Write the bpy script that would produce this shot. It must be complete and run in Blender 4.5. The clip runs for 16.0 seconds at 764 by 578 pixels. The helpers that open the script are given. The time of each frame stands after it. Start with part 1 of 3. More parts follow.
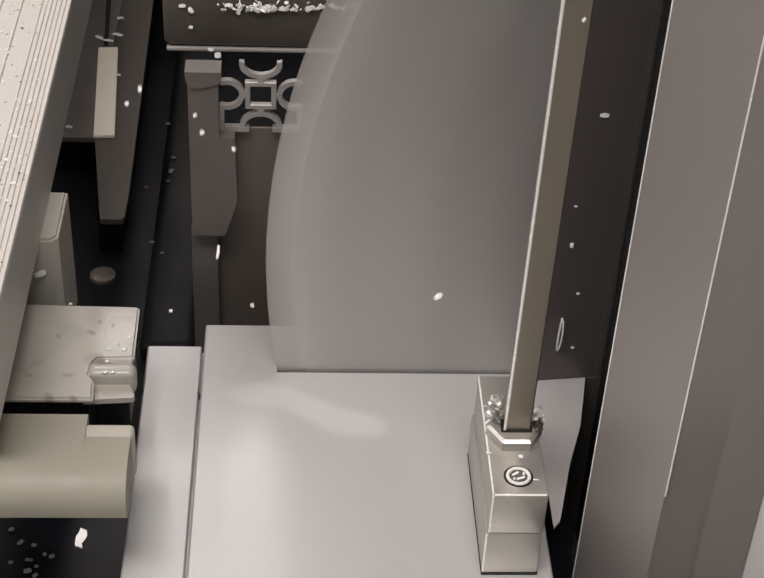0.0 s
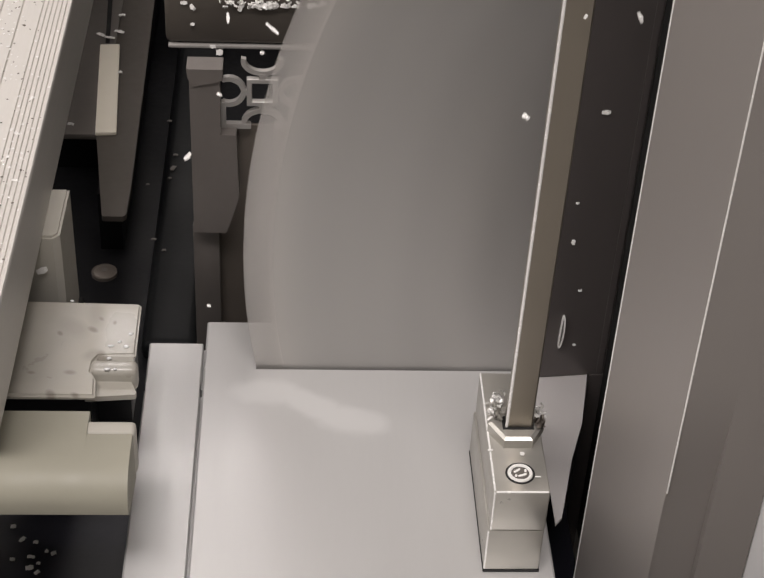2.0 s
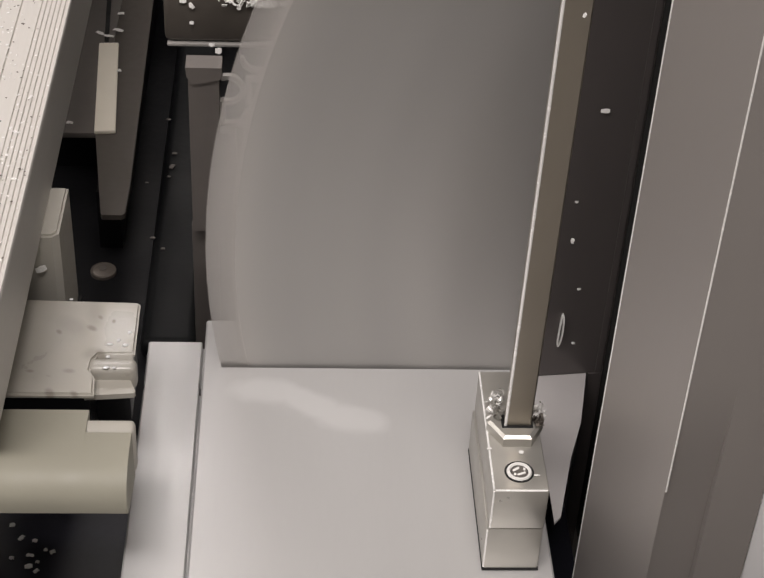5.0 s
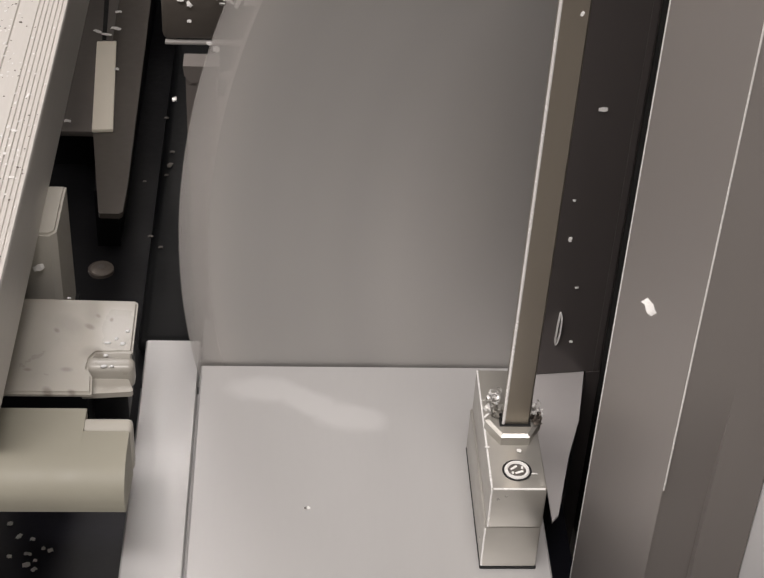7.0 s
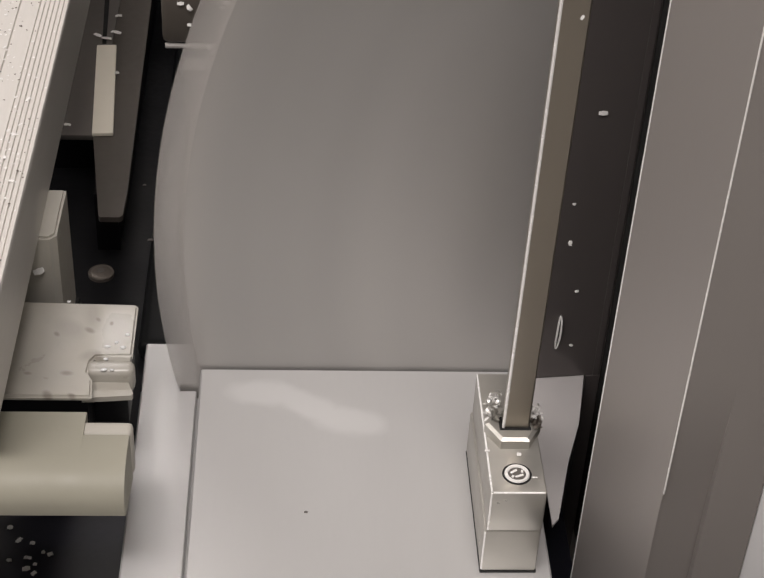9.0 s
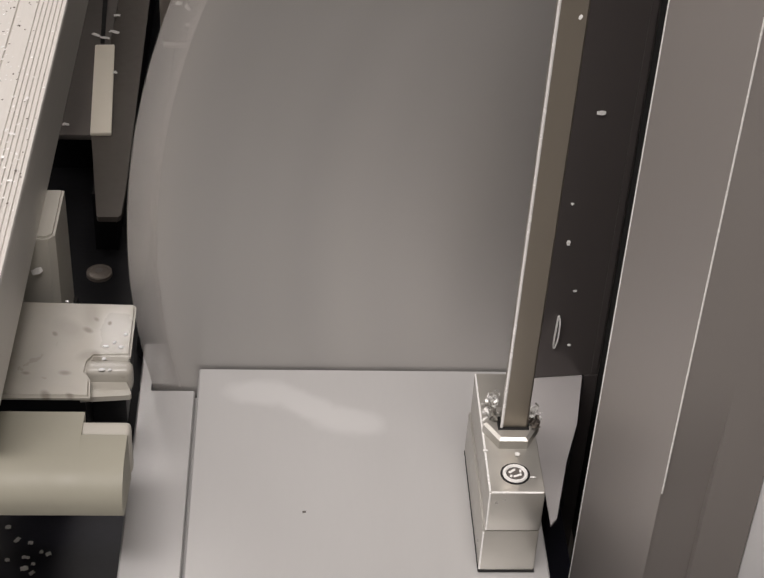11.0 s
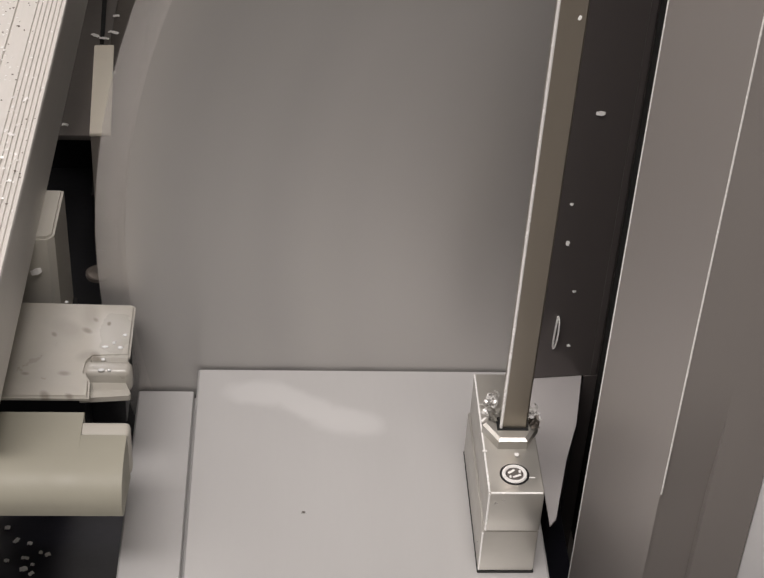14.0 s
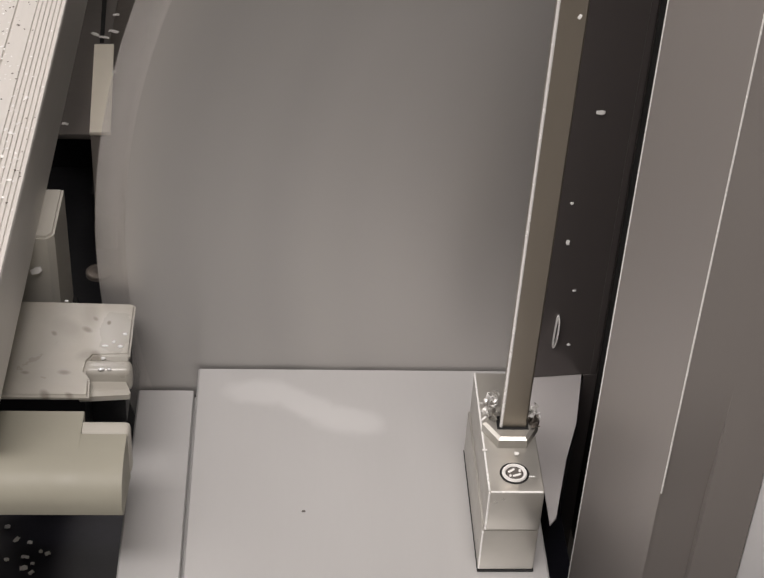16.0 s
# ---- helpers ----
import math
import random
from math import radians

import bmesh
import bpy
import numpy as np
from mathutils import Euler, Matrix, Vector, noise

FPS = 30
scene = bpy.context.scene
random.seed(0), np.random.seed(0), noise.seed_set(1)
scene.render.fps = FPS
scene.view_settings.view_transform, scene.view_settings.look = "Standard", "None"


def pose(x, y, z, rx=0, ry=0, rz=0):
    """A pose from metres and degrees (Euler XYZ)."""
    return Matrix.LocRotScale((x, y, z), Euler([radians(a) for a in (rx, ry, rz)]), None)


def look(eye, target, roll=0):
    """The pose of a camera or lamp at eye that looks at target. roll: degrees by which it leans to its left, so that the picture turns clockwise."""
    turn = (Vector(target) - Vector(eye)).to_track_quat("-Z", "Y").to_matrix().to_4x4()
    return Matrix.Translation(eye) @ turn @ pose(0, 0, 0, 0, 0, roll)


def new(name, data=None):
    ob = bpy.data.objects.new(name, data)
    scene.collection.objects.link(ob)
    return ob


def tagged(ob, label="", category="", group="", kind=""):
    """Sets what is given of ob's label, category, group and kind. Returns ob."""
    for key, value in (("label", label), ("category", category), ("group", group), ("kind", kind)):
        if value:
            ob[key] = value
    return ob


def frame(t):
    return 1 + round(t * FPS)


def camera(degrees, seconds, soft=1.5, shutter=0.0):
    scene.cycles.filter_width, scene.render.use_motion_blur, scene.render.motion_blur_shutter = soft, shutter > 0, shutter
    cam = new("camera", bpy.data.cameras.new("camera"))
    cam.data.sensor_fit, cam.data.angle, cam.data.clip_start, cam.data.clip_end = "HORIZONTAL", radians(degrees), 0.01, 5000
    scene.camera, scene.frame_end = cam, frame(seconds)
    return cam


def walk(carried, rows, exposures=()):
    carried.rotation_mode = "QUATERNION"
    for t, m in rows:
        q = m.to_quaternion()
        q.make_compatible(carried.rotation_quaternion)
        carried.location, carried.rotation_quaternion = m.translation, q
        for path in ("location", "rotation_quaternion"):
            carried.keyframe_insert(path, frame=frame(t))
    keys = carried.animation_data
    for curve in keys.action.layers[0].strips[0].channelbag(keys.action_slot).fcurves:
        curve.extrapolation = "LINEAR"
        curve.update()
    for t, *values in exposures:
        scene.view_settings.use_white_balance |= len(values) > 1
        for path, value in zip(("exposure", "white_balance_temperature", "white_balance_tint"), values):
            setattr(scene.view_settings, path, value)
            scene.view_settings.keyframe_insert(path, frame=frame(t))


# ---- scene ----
# The world: x along the cut, y away from the camera, z up; its origin is the kerf's front edge on the workpiece's top.
EYE = Vector((-0.0183, -0.4323, 0.3764))
cam = camera(26.73, 16.0, soft=1.5, shutter=0.5)
BASE = look(EYE, EYE + Vector((0.05678, 0.78629, -0.61525)), 3.23)
# The carried camera's slight shake: seconds, turn to the left and upward tilt, in sixtieths of a degree.
SHAKE = [(0, 0, 0), (0.5, 2.5, -1.5), (1, 5, -1.5), (1.5, 5, -4), (2, 3.5, -6), (2.5, 3, -6), (3, 3, -6), (3.5, 2, -6),
         (4, 3.5, -7.5), (5.2, 1, -9), (6.5, -2, -10.5), (7, -3, -12), (7.5, -1.5, -9), (8, 0.5, -4.5), (8.5, 0, -2), (9, -3, -4.5),
         (10.2, -5.5, -5), (11.5, -7, -5), (12, -6, -4), (12.5, -4, -4), (13, -5, -4), (13.5, -7, -4), (14, -8, -4), (14.5, -7, -4),
         (15, -7, -5.5), (15.5, -8, -7.5), (16, -8, -6)]
walk(cam, [(t, BASE @ pose(0, 0, 0, dy / 57.6, dx / 57.6, 0)) for t, dx, dy in SHAKE])

# ---- light: a workshop hall with ceiling lights ----
world = bpy.data.worlds.new("world")
scene.world = world
world.use_nodes = True
world.node_tree.nodes["Background"].inputs["Color"].default_value = (0.9, 0.95, 1.0, 1)
world.node_tree.nodes["Background"].inputs["Strength"].default_value = 0.05
scene.view_settings.exposure = 0.0


def area_lamp(name, m, sx, sy, watts, colour):
    d = bpy.data.lights.new(name, "AREA")
    d.shape, d.size, d.size_y, d.energy, d.color = "RECTANGLE", sx, sy, watts, colour
    ob = new(name, d)
    ob.matrix_basis = m
    return ob


WARM = (1.0, 0.928, 0.90)
area_lamp("ceiling_lamp_a", pose(-0.5, 2.2, 2.1), 1.5, 0.5, 20, WARM)
area_lamp("ceiling_lamp_b", pose(-0.3, -0.9, 2.1), 1.5, 0.5, 45, WARM)
area_lamp("ceiling_lamp_c", pose(-1.9, 0.0, 2.1), 1.3, 2.6, 33, WARM)


# ---- materials ----
def material(name, colour, rough=0.5, metal=0.0, vary=0.15, scale=40.0, bump=0.1, bump_scale=400.0, stretch=(1, 1, 1), spread=0.12, spec=0.5):
    """A surface with blotches at one scale and fine grain at another."""
    m = bpy.data.materials.new(name)
    m.use_nodes = True
    nt = m.node_tree
    b = nt.nodes["Principled BSDF"]
    tc = nt.nodes.new("ShaderNodeTexCoord")
    mp = nt.nodes.new("ShaderNodeMapping")
    mp.inputs["Scale"].default_value = stretch
    nt.links.new(tc.outputs["Object"], mp.inputs["Vector"])
    big = nt.nodes.new("ShaderNodeTexNoise")
    big.inputs["Scale"].default_value, big.inputs["Detail"].default_value = scale, 5
    fine = nt.nodes.new("ShaderNodeTexNoise")
    fine.inputs["Scale"].default_value, fine.inputs["Detail"].default_value = bump_scale, 4
    for n in (big, fine):
        nt.links.new(mp.outputs["Vector"], n.inputs["Vector"])
    ramp = nt.nodes.new("ShaderNodeMix")
    ramp.data_type = "RGBA"
    ramp.inputs[6].default_value = (*[c * (1 - vary) for c in colour], 1)
    ramp.inputs[7].default_value = (*[min(1, c * (1 + vary)) for c in colour], 1)
    nt.links.new(big.outputs["Fac"], ramp.inputs[0])
    nt.links.new(ramp.outputs[2], b.inputs["Base Color"])
    rr = nt.nodes.new("ShaderNodeMapRange")
    rr.inputs["From Min"].default_value, rr.inputs["From Max"].default_value = 0.3, 0.7
    rr.inputs["To Min"].default_value, rr.inputs["To Max"].default_value = max(0.02, rough - spread), min(1, rough + spread)
    mixn = nt.nodes.new("ShaderNodeMath")
    mixn.operation = "MULTIPLY_ADD"
    mixn.inputs[1].default_value, mixn.inputs[2].default_value = 0.4, 0.0
    nt.links.new(fine.outputs["Fac"], mixn.inputs[0])
    addn = nt.nodes.new("ShaderNodeMath")
    addn.operation = "MULTIPLY_ADD"
    addn.inputs[1].default_value = 0.6
    nt.links.new(big.outputs["Fac"], addn.inputs[0])
    nt.links.new(mixn.outputs[0], addn.inputs[2])
    nt.links.new(addn.outputs[0], rr.inputs["Value"])
    nt.links.new(rr.outputs["Result"], b.inputs["Roughness"])
    b.inputs["Metallic"].default_value = metal
    b.inputs["Specular IOR Level"].default_value = spec
    if bump:
        bp = nt.nodes.new("ShaderNodeBump")
        bp.inputs["Strength"].default_value, bp.inputs["Distance"].default_value = bump, 0.0005
        nt.links.new(fine.outputs["Fac"], bp.inputs["Height"])
        nt.links.new(bp.outputs["Normal"], b.inputs["Normal"])
    return m


def smears(m, spots, ends=(("Roughness", 0.50), ("Metallic", 0.68)), tint=None, fade=(1.95, 1.0)):
    """Dried smears or stains at (x, y), with half lengths and a turn, in millimetres, that change a surface's gloss or tint."""
    nt = m.node_tree
    b = nt.nodes["Principled BSDF"]
    tc = nt.nodes.new("ShaderNodeTexCoord")
    wob = nt.nodes.new("ShaderNodeTexNoise")
    wob.inputs["Scale"].default_value = 70
    nt.links.new(tc.outputs["Object"], wob.inputs["Vector"])
    total = None
    for x, y, rx, ry, a in spots:
        mp = nt.nodes.new("ShaderNodeMapping")
        mp.vector_type = "TEXTURE"
        mp.inputs["Location"].default_value = (x * 0.001, y * 0.001, 0)
        mp.inputs["Rotation"].default_value = (0, 0, radians(a))
        mp.inputs["Scale"].default_value = (rx * 0.001, ry * 0.001, 1)
        nt.links.new(tc.outputs["Object"], mp.inputs["Vector"])
        ln = nt.nodes.new("ShaderNodeVectorMath")
        ln.operation = "LENGTH"
        nt.links.new(mp.outputs["Vector"], ln.inputs[0])
        ad = nt.nodes.new("ShaderNodeMath")
        ad.operation = "MULTIPLY_ADD"
        ad.inputs[1].default_value = 1.1
        nt.links.new(wob.outputs["Fac"], ad.inputs[0])
        nt.links.new(ln.outputs["Value"], ad.inputs[2])
        mr = nt.nodes.new("ShaderNodeMapRange")
        mr.inputs["From Min"].default_value, mr.inputs["From Max"].default_value = fade
        nt.links.new(ad.outputs[0], mr.inputs["Value"])
        if total is None:
            total = mr.outputs["Result"]
        else:
            mx = nt.nodes.new("ShaderNodeMath")
            mx.operation = "MAXIMUM"
            nt.links.new(total, mx.inputs[0])
            nt.links.new(mr.outputs["Result"], mx.inputs[1])
            total = mx.outputs[0]
    if tint:
        cm = nt.nodes.new("ShaderNodeMix")
        cm.data_type = "RGBA"
        nt.links.new(total, cm.inputs[0])
        nt.links.new(b.inputs["Base Color"].links[0].from_socket, cm.inputs[6])
        cm.inputs[7].default_value = (*tint, 1)
        nt.links.new(cm.outputs[2], b.inputs["Base Color"])
    for socket, to in ends:
        mix = nt.nodes.new("ShaderNodeMix")
        mix.inputs[3].default_value = to
        nt.links.new(total, mix.inputs[0])
        if b.inputs[socket].is_linked:
            nt.links.new(b.inputs[socket].links[0].from_socket, mix.inputs[2])
        else:
            mix.inputs[2].default_value = b.inputs[socket].default_value
        nt.links.new(mix.outputs[0], b.inputs[socket])


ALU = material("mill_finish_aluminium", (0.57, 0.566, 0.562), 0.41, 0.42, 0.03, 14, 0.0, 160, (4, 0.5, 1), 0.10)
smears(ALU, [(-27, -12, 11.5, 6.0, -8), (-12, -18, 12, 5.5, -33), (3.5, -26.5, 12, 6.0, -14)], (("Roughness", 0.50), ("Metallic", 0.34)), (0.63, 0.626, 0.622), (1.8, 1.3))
RAIL_ALU = material("rail_aluminium", (0.64, 0.618, 0.585), 0.55, 0.4, 0.08, 60, 0.1, 300, (5, 0.6, 5))
DULL_ALU = material("dull_aluminium", (0.40, 0.385, 0.37), 0.5, 0.5, 0.1, 80, 0.1, 300)
# Near-white metal of the loose chips, also used for painted edge glints.
CHIP_GLINT = material("chip_and_glint_metal", (0.95, 0.94, 0.92), 0.22, 0.15, 0.04, 200, 0.3, 900)
BLADE = material("blade_steel", (0.42, 0.41, 0.395), 0.42, 0.6, 0.05, 6, 0.0, 60)


def turned_rings(m):
    """Fine grinding rings round the blade's axle, paler towards the hub and in a band along the rim."""
    nt = m.node_tree
    b = nt.nodes["Principled BSDF"]
    tc = nt.nodes.new("ShaderNodeTexCoord")
    ln = nt.nodes.new("ShaderNodeVectorMath")
    ln.operation = "LENGTH"
    nt.links.new(tc.outputs["Object"], ln.inputs[0])
    ns = nt.nodes.new("ShaderNodeTexNoise")
    ns.noise_dimensions = "1D"
    ns.inputs["Scale"].default_value, ns.inputs["Detail"].default_value = 38, 1
    nt.links.new(ln.outputs["Value"], ns.inputs["W"])
    mr = nt.nodes.new("ShaderNodeMapRange")
    mr.inputs["From Min"].default_value, mr.inputs["From Max"].default_value = 0.3, 0.7
    mr.inputs["To Min"].default_value, mr.inputs["To Max"].default_value = 0.42, 0.49
    nt.links.new(ns.outputs["Fac"], mr.inputs["Value"])
    nt.links.new(mr.outputs["Result"], b.inputs["Roughness"])
    mix = nt.nodes.new("ShaderNodeMix")
    mix.data_type = "RGBA"
    mix.inputs[6].default_value, mix.inputs[7].default_value = (0.325, 0.319, 0.309, 1), (0.415, 0.404, 0.39, 1)
    nt.links.new(ns.outputs["Fac"], mix.inputs[0])
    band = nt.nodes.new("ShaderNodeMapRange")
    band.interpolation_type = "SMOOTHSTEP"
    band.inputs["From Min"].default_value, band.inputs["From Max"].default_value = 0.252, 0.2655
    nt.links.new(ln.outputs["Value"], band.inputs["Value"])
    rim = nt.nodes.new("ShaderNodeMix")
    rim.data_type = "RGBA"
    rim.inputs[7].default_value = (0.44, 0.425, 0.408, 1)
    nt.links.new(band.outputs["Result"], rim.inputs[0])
    bright = nt.nodes.new("ShaderNodeMapRange")
    bright.interpolation_type = "SMOOTHSTEP"
    bright.inputs["From Min"].default_value, bright.inputs["From Max"].default_value = 0.24, 0.14
    nt.links.new(ln.outputs["Value"], bright.inputs["Value"])
    hub = nt.nodes.new("ShaderNodeMix")
    hub.data_type = "RGBA"
    hub.inputs[7].default_value = (0.46, 0.445, 0.43, 1)
    nt.links.new(bright.outputs["Result"], hub.inputs[0])
    nt.links.new(mix.outputs[2], hub.inputs[6])
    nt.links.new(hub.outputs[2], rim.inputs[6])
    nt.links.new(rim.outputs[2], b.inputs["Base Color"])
    tg = nt.nodes.new("ShaderNodeTangent")
    tg.direction_type, tg.axis = "RADIAL", "Y"
    nt.links.new(tg.outputs["Tangent"], b.inputs["Tangent"])
    b.inputs["Anisotropic"].default_value = 0.8


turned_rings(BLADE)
TOOTH = material("tooth_steel", (0.50, 0.482, 0.462), 0.45, 0.6, 0.06, 90, 0.0, 300)
PLATED = material("nickel_plated_steel", (0.47, 0.455, 0.42), 0.34, 0.65, 0.12, 90, 0.06, 300, (1, 1, 1), 0.08)
ROD = material("brass_toned_steel", (0.36, 0.325, 0.275), 0.34, 0.85, 0.07, 40, 0.0, 300, (2, 2, 0.7), 0.03)
STAINLESS = material("brushed_stainless", (0.34, 0.317, 0.302), 0.44, 0.35, 0.06, 12, 0.06, 220, (1, 1, 0.03), 0.06)
PANEL = material("dark_grey_lacquer", (0.115, 0.102, 0.099), 0.32, 0.2, 0.08, 20, 0.0, 300, (1, 1, 1), 0.03)
BLACK = material("black_anodised", (0.008, 0.008, 0.009), 0.45, 0.0, 0.3, 40, 0.15, 300, spec=0.12)
BED = material("blue_black_bed", (0.032, 0.032, 0.045), 0.4, 0.0, 0.25, 30, 0.15, 300)
# Black that stands for the darkness of gaps, seams and contact lines.
GAP_BLACK = material("gap_black", (0.006, 0.006, 0.006), 0.7, 0.0, 0.2, 60, 0.1, 400)
IVORY = material("ivory_plastic", (0.315, 0.302, 0.245), 0.55, 0.0, 0.07, 45, 0.12, 260)
IVORY_WORN = material("worn_ivory_plastic", (0.40, 0.38, 0.335), 0.36, 0.0, 0.22, 55, 0.2, 220)
smears(IVORY_WORN, [(-74.6, -19, 7.0, 13, 0), (-76, -37, 6.5, 2.4, 0)], (("Roughness", 0.22),), (0.455, 0.442, 0.41))
smears(IVORY_WORN, [(-84, -9.5, 3.0, 8, 12), (-83.0, -31.5, 3.0, 2.4, 20), (-90, -18, 3.5, 5, 40)], (), (0.345, 0.325, 0.285))
smears(IVORY_WORN, [(-84.0, -18.7, 1.0, 1.8, 48), (-89.1, -40.3, 1.0, 1.8, 83), (-79.8, -32.5, 1.4, 2.5, 18), (-94.6, -20.8, 0.7, 1.2, 32), (-81.8, -13.0, 0.7, 1.2, 32), (-94.0, -50.8, 1.2, 2.1, 28), (-86.4, -50.8, 0.8, 1.4, 64), (-101.5, -40.5, 0.7, 1.2, 80), (-77.2, -15.0, 0.6, 1.0, 0)], (), (0.25, 0.23, 0.195))
GREY_PLASTIC = material("light_grey_plastic", (0.46, 0.44, 0.39), 0.5, 0.0, 0.1, 50, 0.1, 300)
GUIDE_STEEL = material("brown_oiled_steel", (0.096, 0.084, 0.073), 0.45, 0.35, 0.15, 35, 0.10, 250)
STOP_STEEL = material("dim_cast_steel", (0.155, 0.14, 0.13), 0.5, 0.4, 0.18, 35, 0.12, 250)
BEAM_BLACK = material("grey_black_coating", (0.008, 0.0085, 0.0092), 0.42, 0.0, 0.3, 30, 0.1, 300, spec=0.15)
PLATE_STEEL = material("grey_sheet_steel", (0.50, 0.48, 0.475), 0.42, 0.1, 0.10, 30, 0.08, 250)
DARK_STEEL = material("dark_oiled_steel", (0.15, 0.13, 0.112), 0.45, 0.4, 0.2, 35, 0.15, 250)
MID_STEEL = material("grey_cast_steel", (0.165, 0.15, 0.138), 0.5, 0.4, 0.18, 35, 0.15, 250)
CREAM = material("cream_plastic", (0.84, 0.785, 0.67), 0.5, 0.0, 0.05, 60, 0.08, 300)
WHITE = material("white_lacquer", (0.85, 0.85, 0.86), 0.45, 0.0, 0.04, 15, 0.05, 250)
WET = material("water_drop_film", (0.85, 0.86, 0.87), 0.12, 0.1, 0.05, 200, 0.0, 400)
PLASTER = material("plaster", (0.62, 0.61, 0.58), 0.8, 0.0, 0.06, 3, 0.1, 40)
CONCRETE = material("concrete", (0.30, 0.29, 0.28), 0.8, 0.0, 0.12, 4, 0.2, 60)


# ---- mesh helpers, all measures in millimetres ----
MM = 0.001


def box(bm, x0, x1, y0, y1, z0, z1, bevel=0.0, segments=2):
    made = bmesh.ops.create_cube(bm, size=1.0)["verts"]
    for v in made:
        v.co = Vector((x0 + (v.co.x + 0.5) * (x1 - x0), y0 + (v.co.y + 0.5) * (y1 - y0), z0 + (v.co.z + 0.5) * (z1 - z0))) * MM
    if bevel:
        edges = list({e for v in made for e in v.link_edges})
        bmesh.ops.bevel(bm, geom=edges, offset=bevel * MM, segments=segments, profile=0.5, affect="EDGES")
    return made


def prism(bm, outline, axis, a, b, holes=()):
    """An outline of (u, w) pairs drawn out from a to b along x, y or z."""
    def place(u, w, s):
        return Vector({"x": (s, u, w), "y": (u, s, w), "z": (u, w, s)}[axis]) * MM
    ends = []
    for s in (a, b):
        ends.append([bm.verts.new(place(u, w, s)) for u, w in outline])
    n = len(outline)
    for i in range(n):
        bm.faces.new((ends[0][i], ends[0][(i + 1) % n], ends[1][(i + 1) % n], ends[1][i]))
    bm.faces.new(ends[0][::-1])
    bm.faces.new(ends[1])
    bmesh.ops.recalc_face_normals(bm, faces=bm.faces)


def disc(bm, x, y, z, r, h, n=24, axis="z", r2=None):
    """A cylinder or cone standing on (x, y, z) along an axis."""
    turn = {"z": Matrix.Identity(4), "y": Matrix.Rotation(radians(-90), 4, "X"), "x": Matrix.Rotation(radians(90), 4, "Y")}[axis]
    m = Matrix.Translation(Vector((x, y, z)) * MM) @ turn @ Matrix.Translation((0, 0, h * MM / 2))
    bmesh.ops.create_cone(bm, cap_ends=True, segments=n, radius1=r * MM, radius2=(r if r2 is None else r2) * MM, depth=h * MM, matrix=m)


def mesh_of(name, bm, mat, smooth=0):
    me = bpy.data.meshes.new(name)
    bm.normal_update()
    if smooth:
        for f in bm.faces:
            f.smooth = True
        for e in bm.edges:
            if len(e.link_faces) == 2 and e.calc_face_angle(0) > radians(smooth):
                e.smooth = False
    bm.to_mesh(me)
    bm.free()
    me.materials.append(mat)
    return me


def part(name, bm, mat, parent=None, label="", smooth=35):
    ob = new(name, mesh_of(name, bm, mat, smooth))
    if parent:
        ob.parent = parent
    return tagged(ob, label)


def thing(name, label, category, group="", kind="", at=(0, 0, 0)):
    ob = new(name)
    ob.empty_display_size = 0.01
    ob.location = Vector(at) * MM
    return tagged(ob, label, category, group, kind)


def build(fn, *args, **kw):
    bm = bmesh.new()
    fn(bm, *args, **kw)
    return bm


# ---- the hall that closes the place ----
def hall():
    for name, b, mat in (("floor", (-3000, 3000, -3000, 3000, -1100, -1050), CONCRETE), ("ceiling", (-3000, 3000, -3000, 3000, 2150, 2200), PLASTER),
                         ("wall_north", (-3000, 3000, 3000, 3100, -1050, 2150), PLASTER), ("wall_south", (-3000, 3000, -3100, -3000, -1050, 2150), PLASTER),
                         ("wall_west", (-3100, -3000, -3000, 3000, -1050, 2150), PLASTER), ("wall_east", (3000, 3100, -3000, 3000, -1050, 2150), PLASTER)):
        tagged(part(name, build(box, *b), mat), "plain workshop " + name.split("_")[0], name.split("_")[0], kind="structure")


# ---- machine bed ----
def bed():
    ob = thing("machine_bed", "black anodised machine bed with a slot for the blade", "machine bed", kind="structure")
    part("front_plate", build(box, -400, 86, -330, -1.5, -80, -60, 1), BED, ob)
    # Black sheet added low down, only to darken the gap beside the workpiece.
    part("dark_backing", build(box, 40, 300, -330, 200, -172, -162, 1), BLACK, ob)
    part("rear_plate", build(box, -400, 86, 7, 420, -80, -60, 1), BLACK, ob)
    part("back_wall", build(box, -400, 300, 420, 440, -80, 60), BLACK, ob)
    part("side_wall", build(box, -420, -400, -330, 440, -80, 60), BLACK, ob)
    part("pedestal", build(box, -400, 300, -330, -200, -1050, -81), DARK_STEEL, ob)
    part("pedestal", build(box, -400, 300, 200, 420, -1050, -81), DARK_STEEL, ob)
    bolt = thing("bolt", "flat round bolt head on the black bed", "bolt", at=(-100.8, 131.5, -60))
    bm = bmesh.new()
    disc(bm, 0, 0, 0, 5.6, 1.6, 28)
    disc(bm, 0, 0, 1.6, 4.6, 0.9, 28, r2=3.0)
    part("head", bm, DARK_STEEL, bolt)
    part("socket", build(disc, 0, 0, 2.5, 1.7, 0.25, 6), MID_STEEL, bolt)


# ---- workpiece, its end piece, and the kerf between ----
def main_section(x1=64.5):
    return [(-49.2, -17), (-49.2, -0.6), (-48.6, 0), (x1 - 0.6, 0), (x1, -0.6), (x1, -20), (x1 - 3, -20), (x1 - 3, -5), (-45, -5), (-45, -17)]


